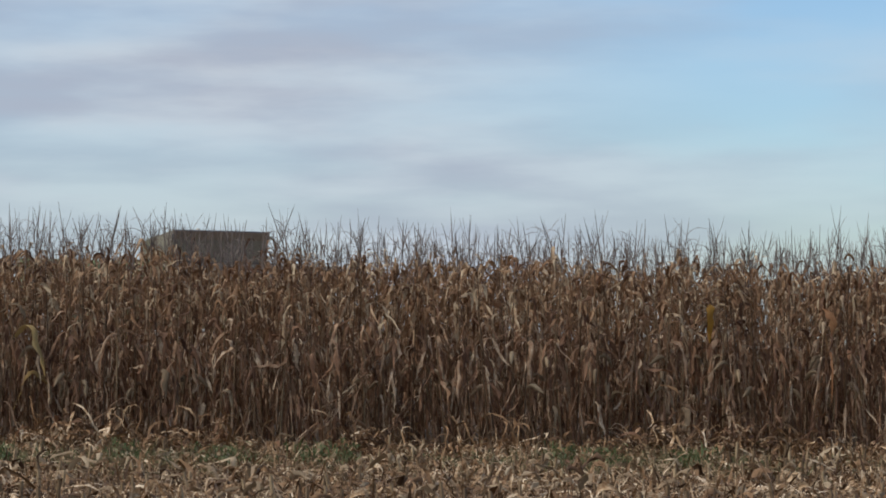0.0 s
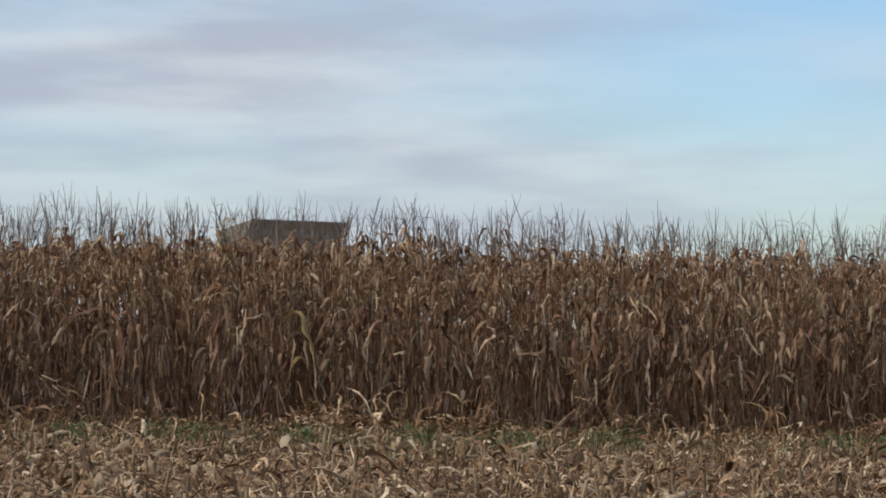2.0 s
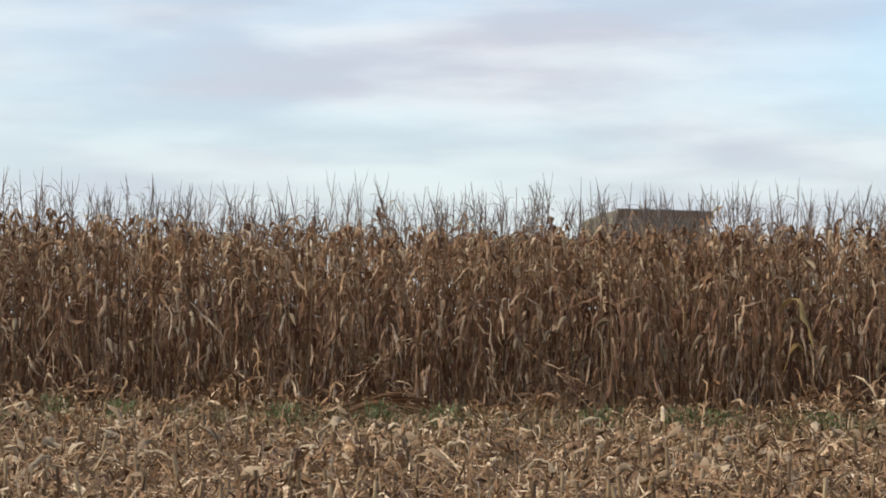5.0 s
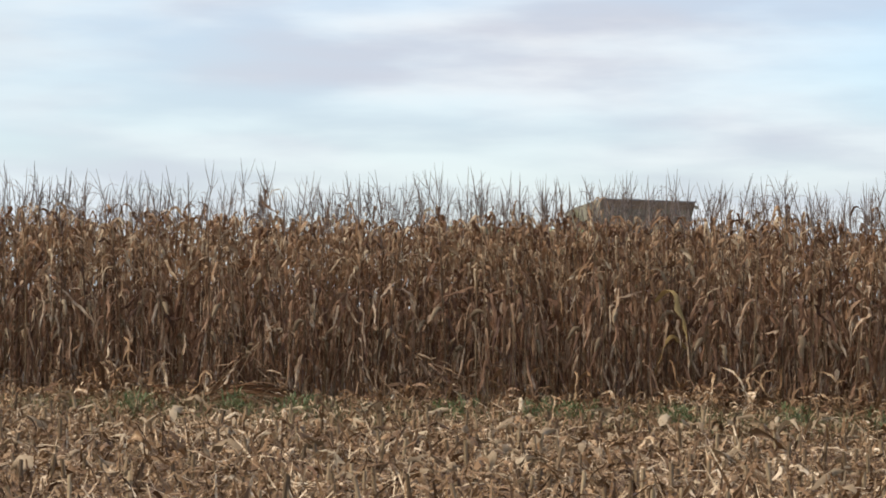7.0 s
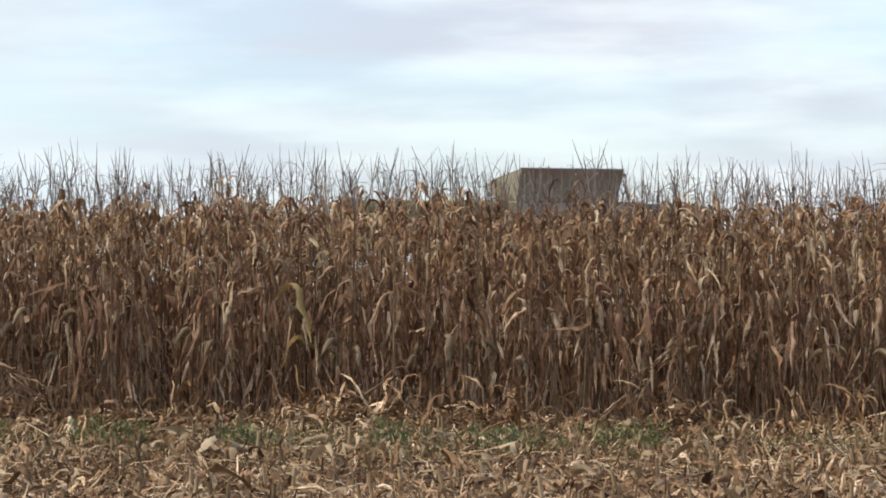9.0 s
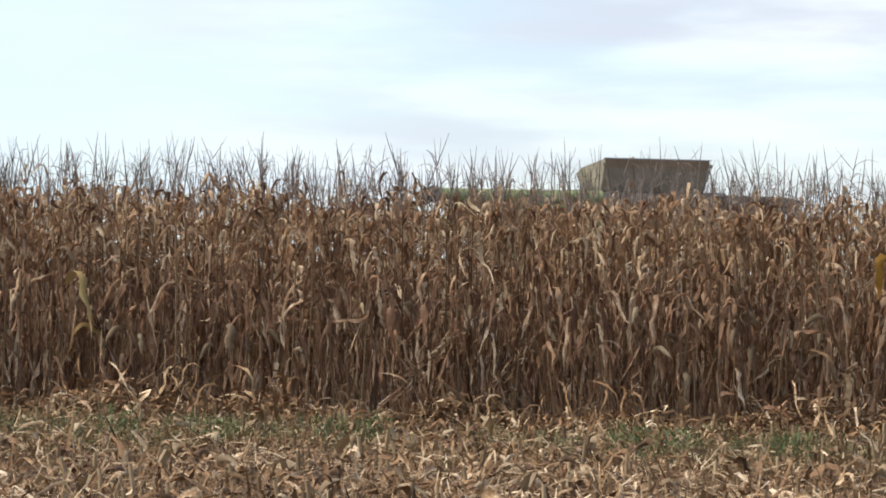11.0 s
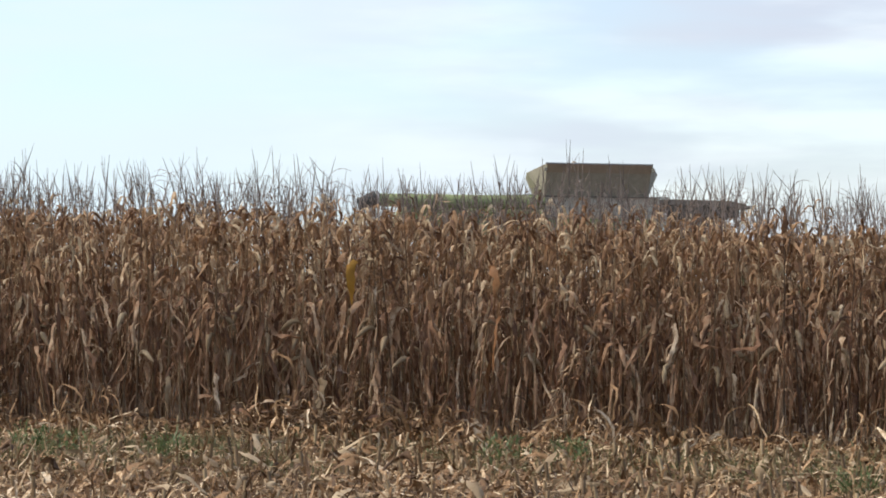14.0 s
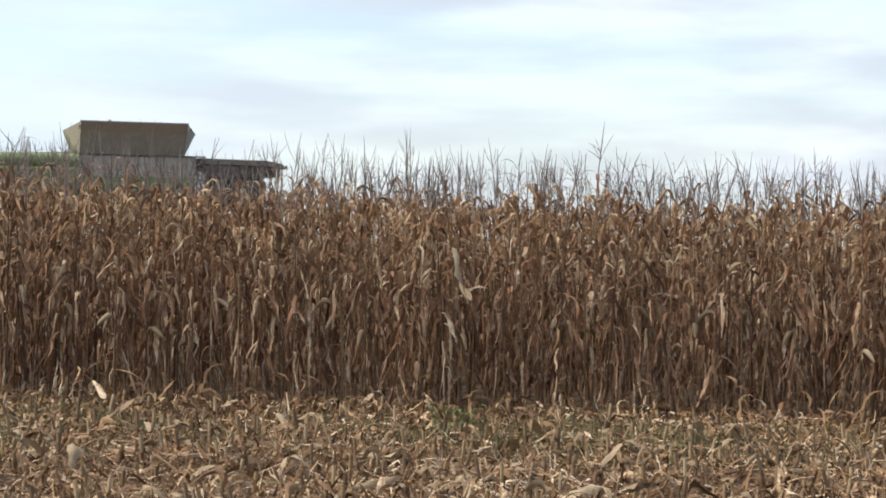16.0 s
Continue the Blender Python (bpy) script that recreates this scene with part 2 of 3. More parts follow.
# ---- corn plant pieces, as vertex and quad arrays --------------------------
def tube(path, radii, sides):
    """A tapered tube along a path, closed at its tip."""
    path = np.asarray(path, float)
    n = len(path)
    ang = np.arange(sides) * 2 * np.pi / sides
    t = np.gradient(path, axis=0)
    t /= np.linalg.norm(t, axis=1)[:, None] + 1e-9
    ref = np.where(np.abs(t[:, 2:3]) > 0.9, [[1.0, 0, 0]], [[0, 0, 1.0]])
    u = np.cross(t, ref)
    u /= np.linalg.norm(u, axis=1)[:, None] + 1e-9
    w = np.cross(t, u)
    v = (path[:, None] + np.asarray(radii)[:, None, None] * (np.cos(ang)[None, :, None] * u[:, None] + np.sin(ang)[None, :, None] * w[:, None])).reshape(-1, 3)
    f = [(i * sides + j, i * sides + (j + 1) % sides, (i + 1) * sides + (j + 1) % sides, (i + 1) * sides + j) for i in range(n - 1) for j in range(sides)]
    return v, np.array(f)


def leaf(rng, z, az, length, width, rise, reach, kink, seg=9, across=3, curl=1.0, ragged=1.0, strips=0, wild=1.0):
    """A dead leaf: it leaves the stalk at height z, rises, bends over and hangs, folded and twisted."""
    s = np.linspace(0, 1, seg + 1)
    bend = 1 / (1 + np.exp(-(s - reach) * kink))
    b0 = 1 / (1 + np.exp(reach * kink))
    bend = np.clip((bend - b0) / (1 - b0), 0, 1)
    el = np.radians(rise) * (1 - bend) - np.radians(82 + rng.normal(0, 9)) * bend
    el = el + wild * rng.uniform(0.05, 0.5) * np.sin(s * rng.uniform(6, 12) + rng.uniform(0, 6)) * s
    az_s = az + np.cumsum(rng.normal(0, 0.24, seg + 1)) * curl
    if ragged > 0.5:  # a sharp fold or two where the dry blade has buckled
        for _ in range(2):
            k = int(rng.integers(2, seg + 1))
            el[k:] += rng.normal(0, 0.55) * wild
            az_s[k:] += rng.normal(0, 0.8) * wild
    step = length / seg
    d = np.stack([np.cos(el) * np.cos(az_s), np.cos(el) * np.sin(az_s), np.sin(el)], 1)
    p = np.vstack([[0, 0, 0], np.cumsum(d[:-1] * step, 0)]) + [0.011 * np.cos(az), 0.011 * np.sin(az), z]
    side = np.stack([-np.sin(az_s), np.cos(az_s), np.zeros(seg + 1)], 1)
    up = np.cross(side, d)
    tw = np.linspace(0, rng.normal(0, 1.9), seg + 1) * curl + 0.4 * np.sin(s * 7 + rng.uniform(0, 6))
    e = side * np.cos(tw)[:, None] + up * np.sin(tw)[:, None]
    nrm = np.cross(e, d)
    prof = np.minimum(1, 0.45 + 2.2 * s) * np.clip((1 - s) * 2.4, 0.03, 1) ** 0.8
    shrivel = 1 - ragged * rng.uniform(0.0, 0.45) + 0.2 * ragged * np.sin(s * rng.uniform(9, 18) + rng.uniform(0, 6))
    w = width * 0.5 * prof * shrivel
    fold = 0.75 + 0.6 * np.sin(s * 5 + rng.uniform(0, 6))
    w = w * (1 + 0.22 * ragged * rng.standard_normal(seg + 1))
    rows = []
    for k in np.linspace(-1, 1, across):
        ruff = 0.12 * width * np.sin(s * 23 + k * 2 + rng.uniform(0, 6)) * abs(k)
        rows.append(p + e * (w * k * (1 + 0.25 * ragged * rng.standard_normal(seg + 1)))[:, None] + nrm * (abs(k) * w * fold + ruff)[:, None])
    v = np.stack(rows, 1).reshape(-1, 3)
    f = [(i * across + j, i * across + j + 1, (i + 1) * across + j + 1, (i + 1) * across + j) for i in range(seg) for j in range(across - 1)]
    f = np.array(f)
    for _ in range(strips):  # torn ribbons hanging beside the blade
        sv, sf = leaf(rng, z, az + rng.normal(0, 0.4), length * rng.uniform(0.45, 1.0), width * rng.uniform(0.25, 0.5), rise + rng.normal(0, 15), max(0.04, reach + rng.normal(0, 0.1)), kink, max(4, seg - 3), 2, curl, wild=wild)
        f = np.vstack([f, sf + len(v)])
        v = np.vstack([v, sv])
    return v, f


def tassel(rng, base, tall, branches, sides=3, thick=0.0035):
    """The dry flower head: an upright spike with thin side branches that rise and arch."""
    base = np.asarray(base, float)
    vs, fs, k = [], [], 0
    lean = rng.normal(0, 0.10, 2)
    for i in range(branches + 1):
        main = i == 0
        L = tall if main else tall * rng.uniform(0.25, 0.58)
        z0 = 0 if main else rng.uniform(0.12, 0.6) * tall
        az = rng.uniform(0, 6.28)
        s = np.linspace(0, 1, 6)
        if main:
            p = np.stack([lean[0] * s + 0.05 * lean[1] * s ** 2, lean[1] * s + rng.normal(0, 0.05) * s ** 2, s * L], 1)
        else:
            e0, e1 = np.radians(rng.uniform(40, 76)), np.radians(rng.choice([80, 52, 10, -45], p=[0.35, 0.25, 0.2, 0.2]))
            el = e0 + (e1 - e0) * s
            dd = np.stack([np.cos(el) * np.cos(az), np.cos(el) * np.sin(az), np.sin(el)], 1) * L / 5
            p = np.vstack([[0, 0, 0], np.cumsum(dd[:-1], 0)]) + [lean[0] * z0 / tall, lean[1] * z0 / tall, z0]
        r = thick * (1.5 if main else 0.85) * np.array([1.0, 1.0, 1.15, 1.0, 0.8, 0.3])
        v, f = tube(p + base, r, sides)
        vs.append(v)
        fs.append(f + k)
        k += len(v)
    return np.vstack(vs), np.vstack(fs)


def ear(rng, z, az, hang):
    """A corn ear in its pale husk, drooping from the stalk on a short shank."""
    s = np.linspace(0, 1, 8)
    el = np.radians(50 - (50 + hang) * np.minimum(1, s * 2.2))
    d = np.stack([np.cos(el) * np.cos(az), np.cos(el) * np.sin(az), np.sin(el)], 1) * 0.30 / 7
    p = np.vstack([[0, 0, 0], np.cumsum(d[:-1], 0)]) + [0, 0, z]
    r = np.array([0.007, 0.012, 0.026, 0.031, 0.030, 0.026, 0.017, 0.004])
    return tube(p, r, 8)


def plant(rng, detail=2):
    """The pieces of one corn plant: a list of (name, vertices, quads, material number)."""
    H = rng.normal(2.28, 0.09)
    bend = rng.normal(0, 0.05, 2)
    zs = np.linspace(0, 1, 8 if detail == 2 else 4)
    path = np.stack([bend[0] * zs ** 2, bend[1] * zs ** 2, zs * H - 0.03], 1)
    rad = 0.0135 * (1 - 0.66 * zs)
    out = [("stalk", *tube(path, rad, 6 if detail == 2 else 3), 2)]

    def on(z):
        q = z / H
        return np.array([bend[0] * q * q, bend[1] * q * q, 0])

    n = {2: 20, 1: 18}[detail]
    seg, across = {2: (11, 3), 1: (8, 2)}[detail]
    az = rng.uniform(0, 6.28)
    for i in range(n):
        q = (i + rng.uniform(0.1, 0.9)) / n
        z = 0.28 + q ** 0.75 * (H - 0.30)
        az += np.pi + rng.normal(0, 0.45)
        if q < 0.42 and rng.random() < 0.8:  # broken at the collar, hanging flat down the stalk
            length = min(z * 0.95, rng.uniform(0.32, 0.66))
            v, f = leaf(rng, z, az, length, rng.uniform(0.026, 0.052), rng.uniform(-30, 45), rng.uniform(0.03, 0.10), rng.uniform(22, 40), seg, across, 0.6, 0.9, int(rng.integers(0, 2)), 0.4)
        elif q > 0.5 and rng.random() < 0.6:  # stiff at the base, then folded over in a hook
            v, f = leaf(rng, z, az, rng.uniform(0.26, 0.50), rng.uniform(0.030, 0.056), rng.uniform(25, 74), rng.uniform(0.16, 0.42), rng.uniform(12, 30), seg, across, 0.8, 0.55, int(rng.random() < 0.4), 0.5)
        else:
            top, mid = max(0.0, (q - 0.5) / 0.5), 1 - abs(q - 0.5) / 0.5
            length = max(0.2, 0.36 + 0.26 * mid + rng.normal(0, 0.1))
            width = max(0.02, 0.031 + 0.022 * mid * (1 - 0.4 * top) + rng.normal(0, 0.011))
            rise = min(80, max(-40, -8 + 68 * top + rng.normal(0, 30)))
            reach = 0.05 + 0.25 * top * rng.random() + 0.25 * rng.random() ** 2
            v, f = leaf(rng, z, az, length, width, rise, reach, rng.uniform(8, 28), seg, across, 1.0, 1.0, int(rng.integers(0, 3 if q < 0.8 else 2)), 0.8)
        out.append(("leaf", v + on(z), f, 1 if q > 0.58 else 0))
    for _ in range(3 if detail == 2 else 2):  # withered sheaths wrapped round the foot of the stalk
        z = rng.uniform(0.22, 0.85)
        v, f = leaf(rng, z, rng.uniform(0, 6.28), z * rng.uniform(0.5, 0.95), rng.uniform(0.026, 0.044), -60, 0.02, 30, 5, 3, 0.25, 0.5, 0, 0.12)
        out.append(("sheath", v + on(z), f, 0))
    for _ in range(int(rng.integers(3, 6)) if detail == 2 else 2):  # the topmost leaves arch up and hook over
        z = H - rng.uniform(0.02, 0.30)
        v, f = leaf(rng, z, rng.uniform(0, 6.28), rng.uniform(0.30, 0.54), rng.uniform(0.028, 0.048), rng.uniform(45, 80), rng.uniform(0.25, 0.5), rng.uniform(10, 26), 10, across, 0.7, 0.7)
        out.append(("leaf", v + on(z), f, 1))
    if rng.random() < (0.96 if detail == 2 else 0.75):
        v, f = tassel(rng, on(H) + [0, 0, H - 0.06], rng.uniform(0.36, 0.75), {2: int(rng.integers(4, 9)), 1: 5}[detail])
        out.append(("tassel", v, f, 3))
    if rng.random() < 0.5:
        z = rng.uniform(0.7, 1.25)
        v, f = ear(rng, z, rng.uniform(0, 6.28), rng.uniform(30, 85))
        out.append(("ear", v + on(z), f, 4))
    return out


CORN_MATS = [LEAF, TOPLEAF, STALK, TASSEL, HUSK]


def joined(pieces):
    vs, fs, ms, k = [], [], [], 0
    for _, v, f, m in pieces:
        vs.append(v)
        fs.append(f + k)
        ms.append(np.full(len(f), m))
        k += len(v)
    return np.vstack(vs), np.vstack(fs), np.concatenate(ms)


def scatter(name, kinds, places, mats, smooth=True):
    """One mesh of many copies: places are rows of x, y, z, turn, size and two leans."""
    vs, fs, ms, k = [], [], [], 0
    for n, (x, y, z, a, s, lx, ly) in enumerate(places):
        v, f, m = kinds[n % len(kinds)]
        c, d = np.cos(a), np.sin(a)
        w = v @ np.array([[c, d, 0], [-d, c, 0], [0, 0, 1]]) * s
        w = w + np.outer(w[:, 2], [lx, ly, 0]) + [x, y, z]
        vs.append(w)
        fs.append(f + k)
        ms.append(m)
        k += len(v)
    return mesh_from(name, np.vstack(vs), np.vstack(fs), mats, np.concatenate(ms), smooth)


# ---- ground ----------------------------------------------------------------
rng = np.random.default_rng(11)


def axis_steps(near0, near1, step, far):
    mid = np.arange(near0, near1 + 1e-6, step)
    out = [30, 90, 250, 700, far]
    return np.concatenate([[near0 - o for o in reversed(out)], mid, [near1 + o for o in out]])


gx, gy = axis_steps(-16, 28, 0.16, 2200), axis_steps(-14, 2, 0.16, 2200)
GX, GY = np.meshgrid(gx, gy)
rough = 0.018 * np.sin(GX * 3.1 + 1.7 * np.sin(GY * 2.3)) + 0.022 * np.sin(GY * 2 * np.pi / 0.76 + 0.4 * np.sin(GX)) + 0.014 * rng.standard_normal(GX.shape)
inside = (GX > -16.5) & (GX < 28.5) & (GY > -14.5) & (GY < 2.5)
GZ = ground_z(GX) + np.where(inside, rough, 0) - 0.02 - 0.03 * np.clip(GY - 92.0, 0, None)  # falls away behind the combine
nx, ny = len(gx), len(gy)
ii, jj = np.meshgrid(np.arange(nx - 1), np.arange(ny - 1))
b0 = (jj * nx + ii).ravel()
ground = new("ground", mesh_from("ground", np.stack([GX, GY, GZ], -1).reshape(-1, 3), np.stack([b0, b0 + 1, b0 + nx + 1, b0 + nx], 1), [SOIL]))
tagged(ground, "brown harvested field soil under chopped straw", "ground", kind="structure")


# ---- front row of corn, plant by plant --------------------------------------
def corn_thing(pieces):
    root = new("corn_plant")
    for name, v, f, m in pieces:
        mesh_part(name, mesh_from(name, v, f, [CORN_MATS[m]]), root, "pale dry husk" if name == "ear" else "")
    return tagged(root, "dead brown corn plant with drooping dry leaves at the field edge", "corn plant", "corn plants along the field edge")


prng = np.random.default_rng(5)
protos = []
spots = []
x = -11.5
while x < 23.6:
    spots.append(x)
    x += prng.uniform(0.12, 0.185) + (prng.uniform(0.12, 0.3) if prng.random() < 0.06 else 0)
edge_plants = []
for n, x in enumerate(spots):
    m = pose(x, prng.normal(0, 0.09), float(ground_z(x)), prng.normal(0, 3.2), prng.normal(0, 3.2), prng.uniform(0, 360)) @ Matrix.Scale(float(vigour(x)), 4)
    if n < 22:
        ob = corn_thing(plant(prng, 2))
        protos.append(ob)
        ob.matrix_basis = m
    else:
        ob = copy_thing(protos[int(prng.integers(22))], m)
    edge_plants.append((x, ob))


# broken tops and knocked-over plants against the corn edge
for k in range(23):
    x = -10.5 + 1.0 * k + prng.uniform(-0.8, 0.8)
    if -0.6 < x < 1.4:
        continue
    out, swing, tip, size = prng.uniform(-0.35, -0.12), prng.normal(0, 65), prng.uniform(52, 80), prng.uniform(0.3, 0.5)
    if k % 2:  # bent sideways along the row instead of out over the stubble
        out, swing, tip, size = prng.uniform(-0.45, -0.2), prng.choice([-90, 90]) + prng.normal(0, 18), prng.uniform(32, 58), prng.uniform(0.42, 0.62)
    m = pose(x, out, float(ground_z(x)) + 0.05, 0, 0, swing) @ pose(0, 0, 0, tip, 0, 0) @ Matrix.Scale(size, 4)
    tagged(copy_thing(protos[int(prng.integers(22))], m), "knocked-over dead corn plant leaning out over the stubble", "corn plant", "fallen corn plants")


def odd_leaf(x, z, az, length, width, rise, reach, material, seed, label, name="leaf", ragged=0.25):
    """A leaf that stands out, on the plant nearest to it."""
    px, ob = min(edge_plants, key=lambda e: abs(e[0] - x))
    r = np.random.default_rng(seed)
    v, f = leaf(r, z - float(ground_z(px)), radians(az), length, width, rise, reach, 16, 12, 3, 0.4, ragged)
    p = mesh_part(name, mesh_from(name, v, f, [material]), ob, label)
    p.matrix_basis = ob.matrix_basis.to_3x3().to_4x4().inverted()
    return p


odd_leaf(8.05, 1.62, -80, 0.62, 0.10, 25, 0.20, YELLOW, 3, "broad yellow leaf hanging straight down")
odd_leaf(-0.20, 1.30, -30, 0.95, 0.10, 40, 0.28, OCHRE, 4, "long ochre leaf arching over")
odd_leaf(-0.30, 1.58, -20, 0.55, 0.08, 35, 0.45, HUSK, 7, "pale dry leaf arching over")
odd_leaf(9.45, 1.55, -60, 0.75, 0.065, 30, 0.2, ORANGE, 8, "rust-orange leaf", ragged=0.9)
odd_leaf(9.55, 1.05, -110, 0.85, 0.065, 20, 0.16, ORANGE, 9, "rust-orange leaf", ragged=0.9)
odd_leaf(9.5, 0.7, -70, 0.6, 0.07, 20, 0.08, ORANGE, 21, "rust-orange leaf", ragged=0.9)
odd_leaf(7.72, 0.42, -100, 0.54, 0.10, 15, 0.2, HUSK, 22, "pale leaf hanging to the ground")
odd_leaf(6.1, 0.45, -60, 0.5, 0.06, 10, 0.1, HUSK, 23, "pale leaf bent to the ground")
odd_leaf(7.25, 0.52, -10, 0.65, 0.08, 50, 0.35, HUSK, 10, "pale hooked leaf near the ground")
odd_leaf(1.62, 0.90, -80, 0.48, 0.10, 15, 0.2, HUSK, 12, "pale husk leaf hanging")
odd_leaf(12.9, 1.12, -95, 0.36, 0.14, 15, 0.25, HUSK, 13, "pale husk leaf hanging")
odd_leaf(16.75, 1.35, -70, 0.75, 0.08, 10, 0.16, HUSK, 15, "pale leaf hanging straight down")
odd_leaf(0.30, 0.75, 200, 0.8, 0.08, 45, 0.35, OCHRE, 16, "ochre leaf arching over")

# ---- the rest of the field ---------------------------------------------------
crng = np.random.default_rng(21)
fine = [joined(plant(crng, 1)) for _ in range(28)]


def row_places(y0, step, x0, x1, r):
    n = int((x1 - x0) / step)
    xs = x0 + (np.arange(n) + r.uniform(0.15, 0.85, n)) * step
    return np.stack([xs, r.normal(y0, 0.05, n), ground_z(xs), r.uniform(0, 6.28, n), r.normal(0.972, 0.045, n) * vigour(xs), r.normal(0, 0.035, n), r.normal(0, 0.035, n)], 1)


near_rows = np.vstack([row_places(0.76 * k, 0.165, -12 - 0.35 * k, 24 + 0.35 * k, crng) for k in range(1, 11)])
crng.shuffle(near_rows)
tagged(new("standing_corn", scatter("standing_corn", fine, near_rows, CORN_MATS)), "dense stand of dead brown corn with bare tassels", "corn", kind="stuff")


# ---- stubble and litter --------------------------------------------------------
def scrap(r, length, width, curl, slope=0.5):
    """A torn scrap of leaf or stalk: a short bent strip."""
    s = np.linspace(-0.5, 0.5, 4)
    w = width * 0.5 * np.array([0.5, 1, 0.9, 0.35])
    z = curl * length * (s ** 2 - 0.1 + 0.4 * s ** 3)
    a = np.stack([s * length, -w, z + 0.3 * w], 1)
    b = np.stack([s * length, w * r.uniform(0.4, 1), z - 0.3 * w], 1)
    v = np.stack([a, b], 1).reshape(-1, 3)
    f = np.array([(2 * i, 2 * i + 1, 2 * i + 3, 2 * i + 2) for i in range(3)])
    tilt = r.normal(0, slope)
    c, d = np.cos(tilt), np.sin(tilt)
    v = v @ np.array([[c, 0, d], [0, 1, 0], [-d, 0, c]])
    return v, f, np.zeros(len(f), int)


def stub(r):
    """A cut stalk with its ragged sheath."""
    h = r.uniform(0.13, 0.31)
    lean = r.normal(0, 0.11, 2)
    s = np.linspace(0, 1, 4)
    v, f = tube(np.stack([lean[0] * h * s, lean[1] * h * s, h * s - 0.03], 1), [0.019, 0.017, 0.017, 0.016], 5)
    out = [("stalk", v, f, 0)]
    for _ in range(int(r.integers(1, 4))):
        lv, lf = leaf(r, r.uniform(0.02, h * 0.8), r.uniform(0, 6.28), r.uniform(0.10, 0.26), r.uniform(0.03, 0.05), r.uniform(20, 80), r.uniform(0.2, 0.7), 10, 4, 2)
        out.append(("sheath", lv, lf, 1))
    return out


srng = np.random.default_rng(31)


def heap_height(x):
    """How high the litter is piled along the corn edge, uneven from place to place."""
    h = 0.45 + 0.55 * np.sin(1.31 * x + 0.6) * np.sin(0.53 * x + 1.1) + 0.35 * np.sin(3.7 * x)
    return np.clip(h, 0.05, 0.95) * np.clip(1 - (x - 8.0) / 5.0, 0.12, 1)


scraps = [scrap(srng, srng.uniform(0.06, 0.24) + 0.28 * srng.random() ** 2, srng.uniform(0.008, 0.026) + 0.035 * srng.random() ** 4, srng.normal(0, 1.1)) for _ in range(80)]
N = 46000
lx = srng.uniform(-12.5, 24.5, N)
ly = -0.15 - 13.6 * srng.random(N) ** 0.9
lift = np.abs(srng.normal(0, 0.035, N)) + 0.19 * heap_height(lx) * np.exp(-((ly + 0.5) / 0.45) ** 2) * srng.random(N) ** 1.5
litter = np.stack([lx, ly, ground_z(lx) + 0.015 + lift, srng.uniform(0, 6.28, N), srng.uniform(0.6, 1.35, N), srng.normal(0, 0.3, N), srng.normal(0, 0.3, N)], 1)
tagged(new("straw_litter", scatter("straw_litter", scraps, litter, [STRAW], False)), "pale chopped corn straw lying over the cut field", "straw", kind="stuff")

slivers = [scrap(srng, srng.uniform(0.14, 0.50), srng.uniform(0.006, 0.018), srng.normal(0, 0.8), 0.35) for _ in range(40)]
N = 23000
lx = srng.uniform(-12.5, 24.5, N)
ly = -0.4 - 13.2 * srng.random(N)
top_straw = np.stack([lx, ly, ground_z(lx) + srng.uniform(0.04, 0.10, N), srng.normal(0, 1.2, N) + np.pi * srng.integers(0, 2, N), srng.uniform(0.7, 1.3, N), srng.normal(0, 0.12, N), srng.normal(0, 0.12, N)], 1)
tagged(new("straw_slivers", scatter("straw_slivers", slivers, top_straw, [SLIVER], False)), "thin bright slivers of corn straw over the stubble", "straw", kind="stuff")

broad = []
for _ in range(40):
    v, f = leaf(srng, 0.02, 0, srng.uniform(0.22, 0.5), srng.uniform(0.05, 0.10), srng.uniform(0, 50), srng.uniform(0.2, 0.7), 8, 7, 4, 0.8, 0.9)
    v[:, 2] = np.maximum(v[:, 2], -0.02 + 0.15 * np.abs(v[:, 1]))
    broad.append((v, f, (np.arange(len(f)) * 0 + int(srng.random() < 0.5))))
N = 2600
lx = srng.uniform(-12.5, 24.5, N)
ly = -0.35 - 11.0 * srng.random(N)
flat_husks = np.stack([lx, ly, ground_z(lx) + srng.uniform(0.04, 0.12, N), srng.uniform(0, 6.28, N), srng.uniform(0.6, 1.2, N), srng.normal(0, 0.45, N), srng.normal(0, 0.45, N)], 1)
tagged(new("fallen_husks", scatter("fallen_husks", broad, flat_husks, [HUSK, STRAW])), "broad pale husks and torn leaf pieces lying on the straw", "husks", kind="stuff")

stub_pieces = [stub(srng) for _ in range(40)]
stubs = [joined(p) for p in stub_pieces]
rows = [row_places(-0.76 * k, 0.17, -12.5, 24.5, srng) for k in range(2, 18)]
places = np.vstack(rows)
places = places[srng.random(len(places)) < 0.42 + 0.43 * np.clip((places[:, 0] - 6) / 6, 0, 1)]
srng.shuffle(places)
tagged(new("corn_stubble", scatter("corn_stubble", stubs, places, [STUB, STRAW])), "cut corn stubble in rows with ragged sheaths", "stubble", kind="stuff")



def stub_thing(pieces):
    root = new("corn_stub")
    for name, v, f, m in pieces:
        mesh_part(name, mesh_from(name, v, f, [STRAW if m else STUB]), root)
    return tagged(root, "short cut corn stalk with a ragged straw sheath", "corn stub", "stubs along the corn edge")


stub_things = []
for n, (x, y, z, a, s, lx, ly) in enumerate(row_places(-0.70, 0.19, -12.0, 24.0, srng)):
    m = pose(x, y, z, ly * 100, lx * 100, math.degrees(a))
    if n < 24:
        stub_things.append(stub_thing(stub_pieces[n]))
        stub_things[n].matrix_basis = m
    else:
        copy_thing(stub_things[int(srng.integers(24))], m)

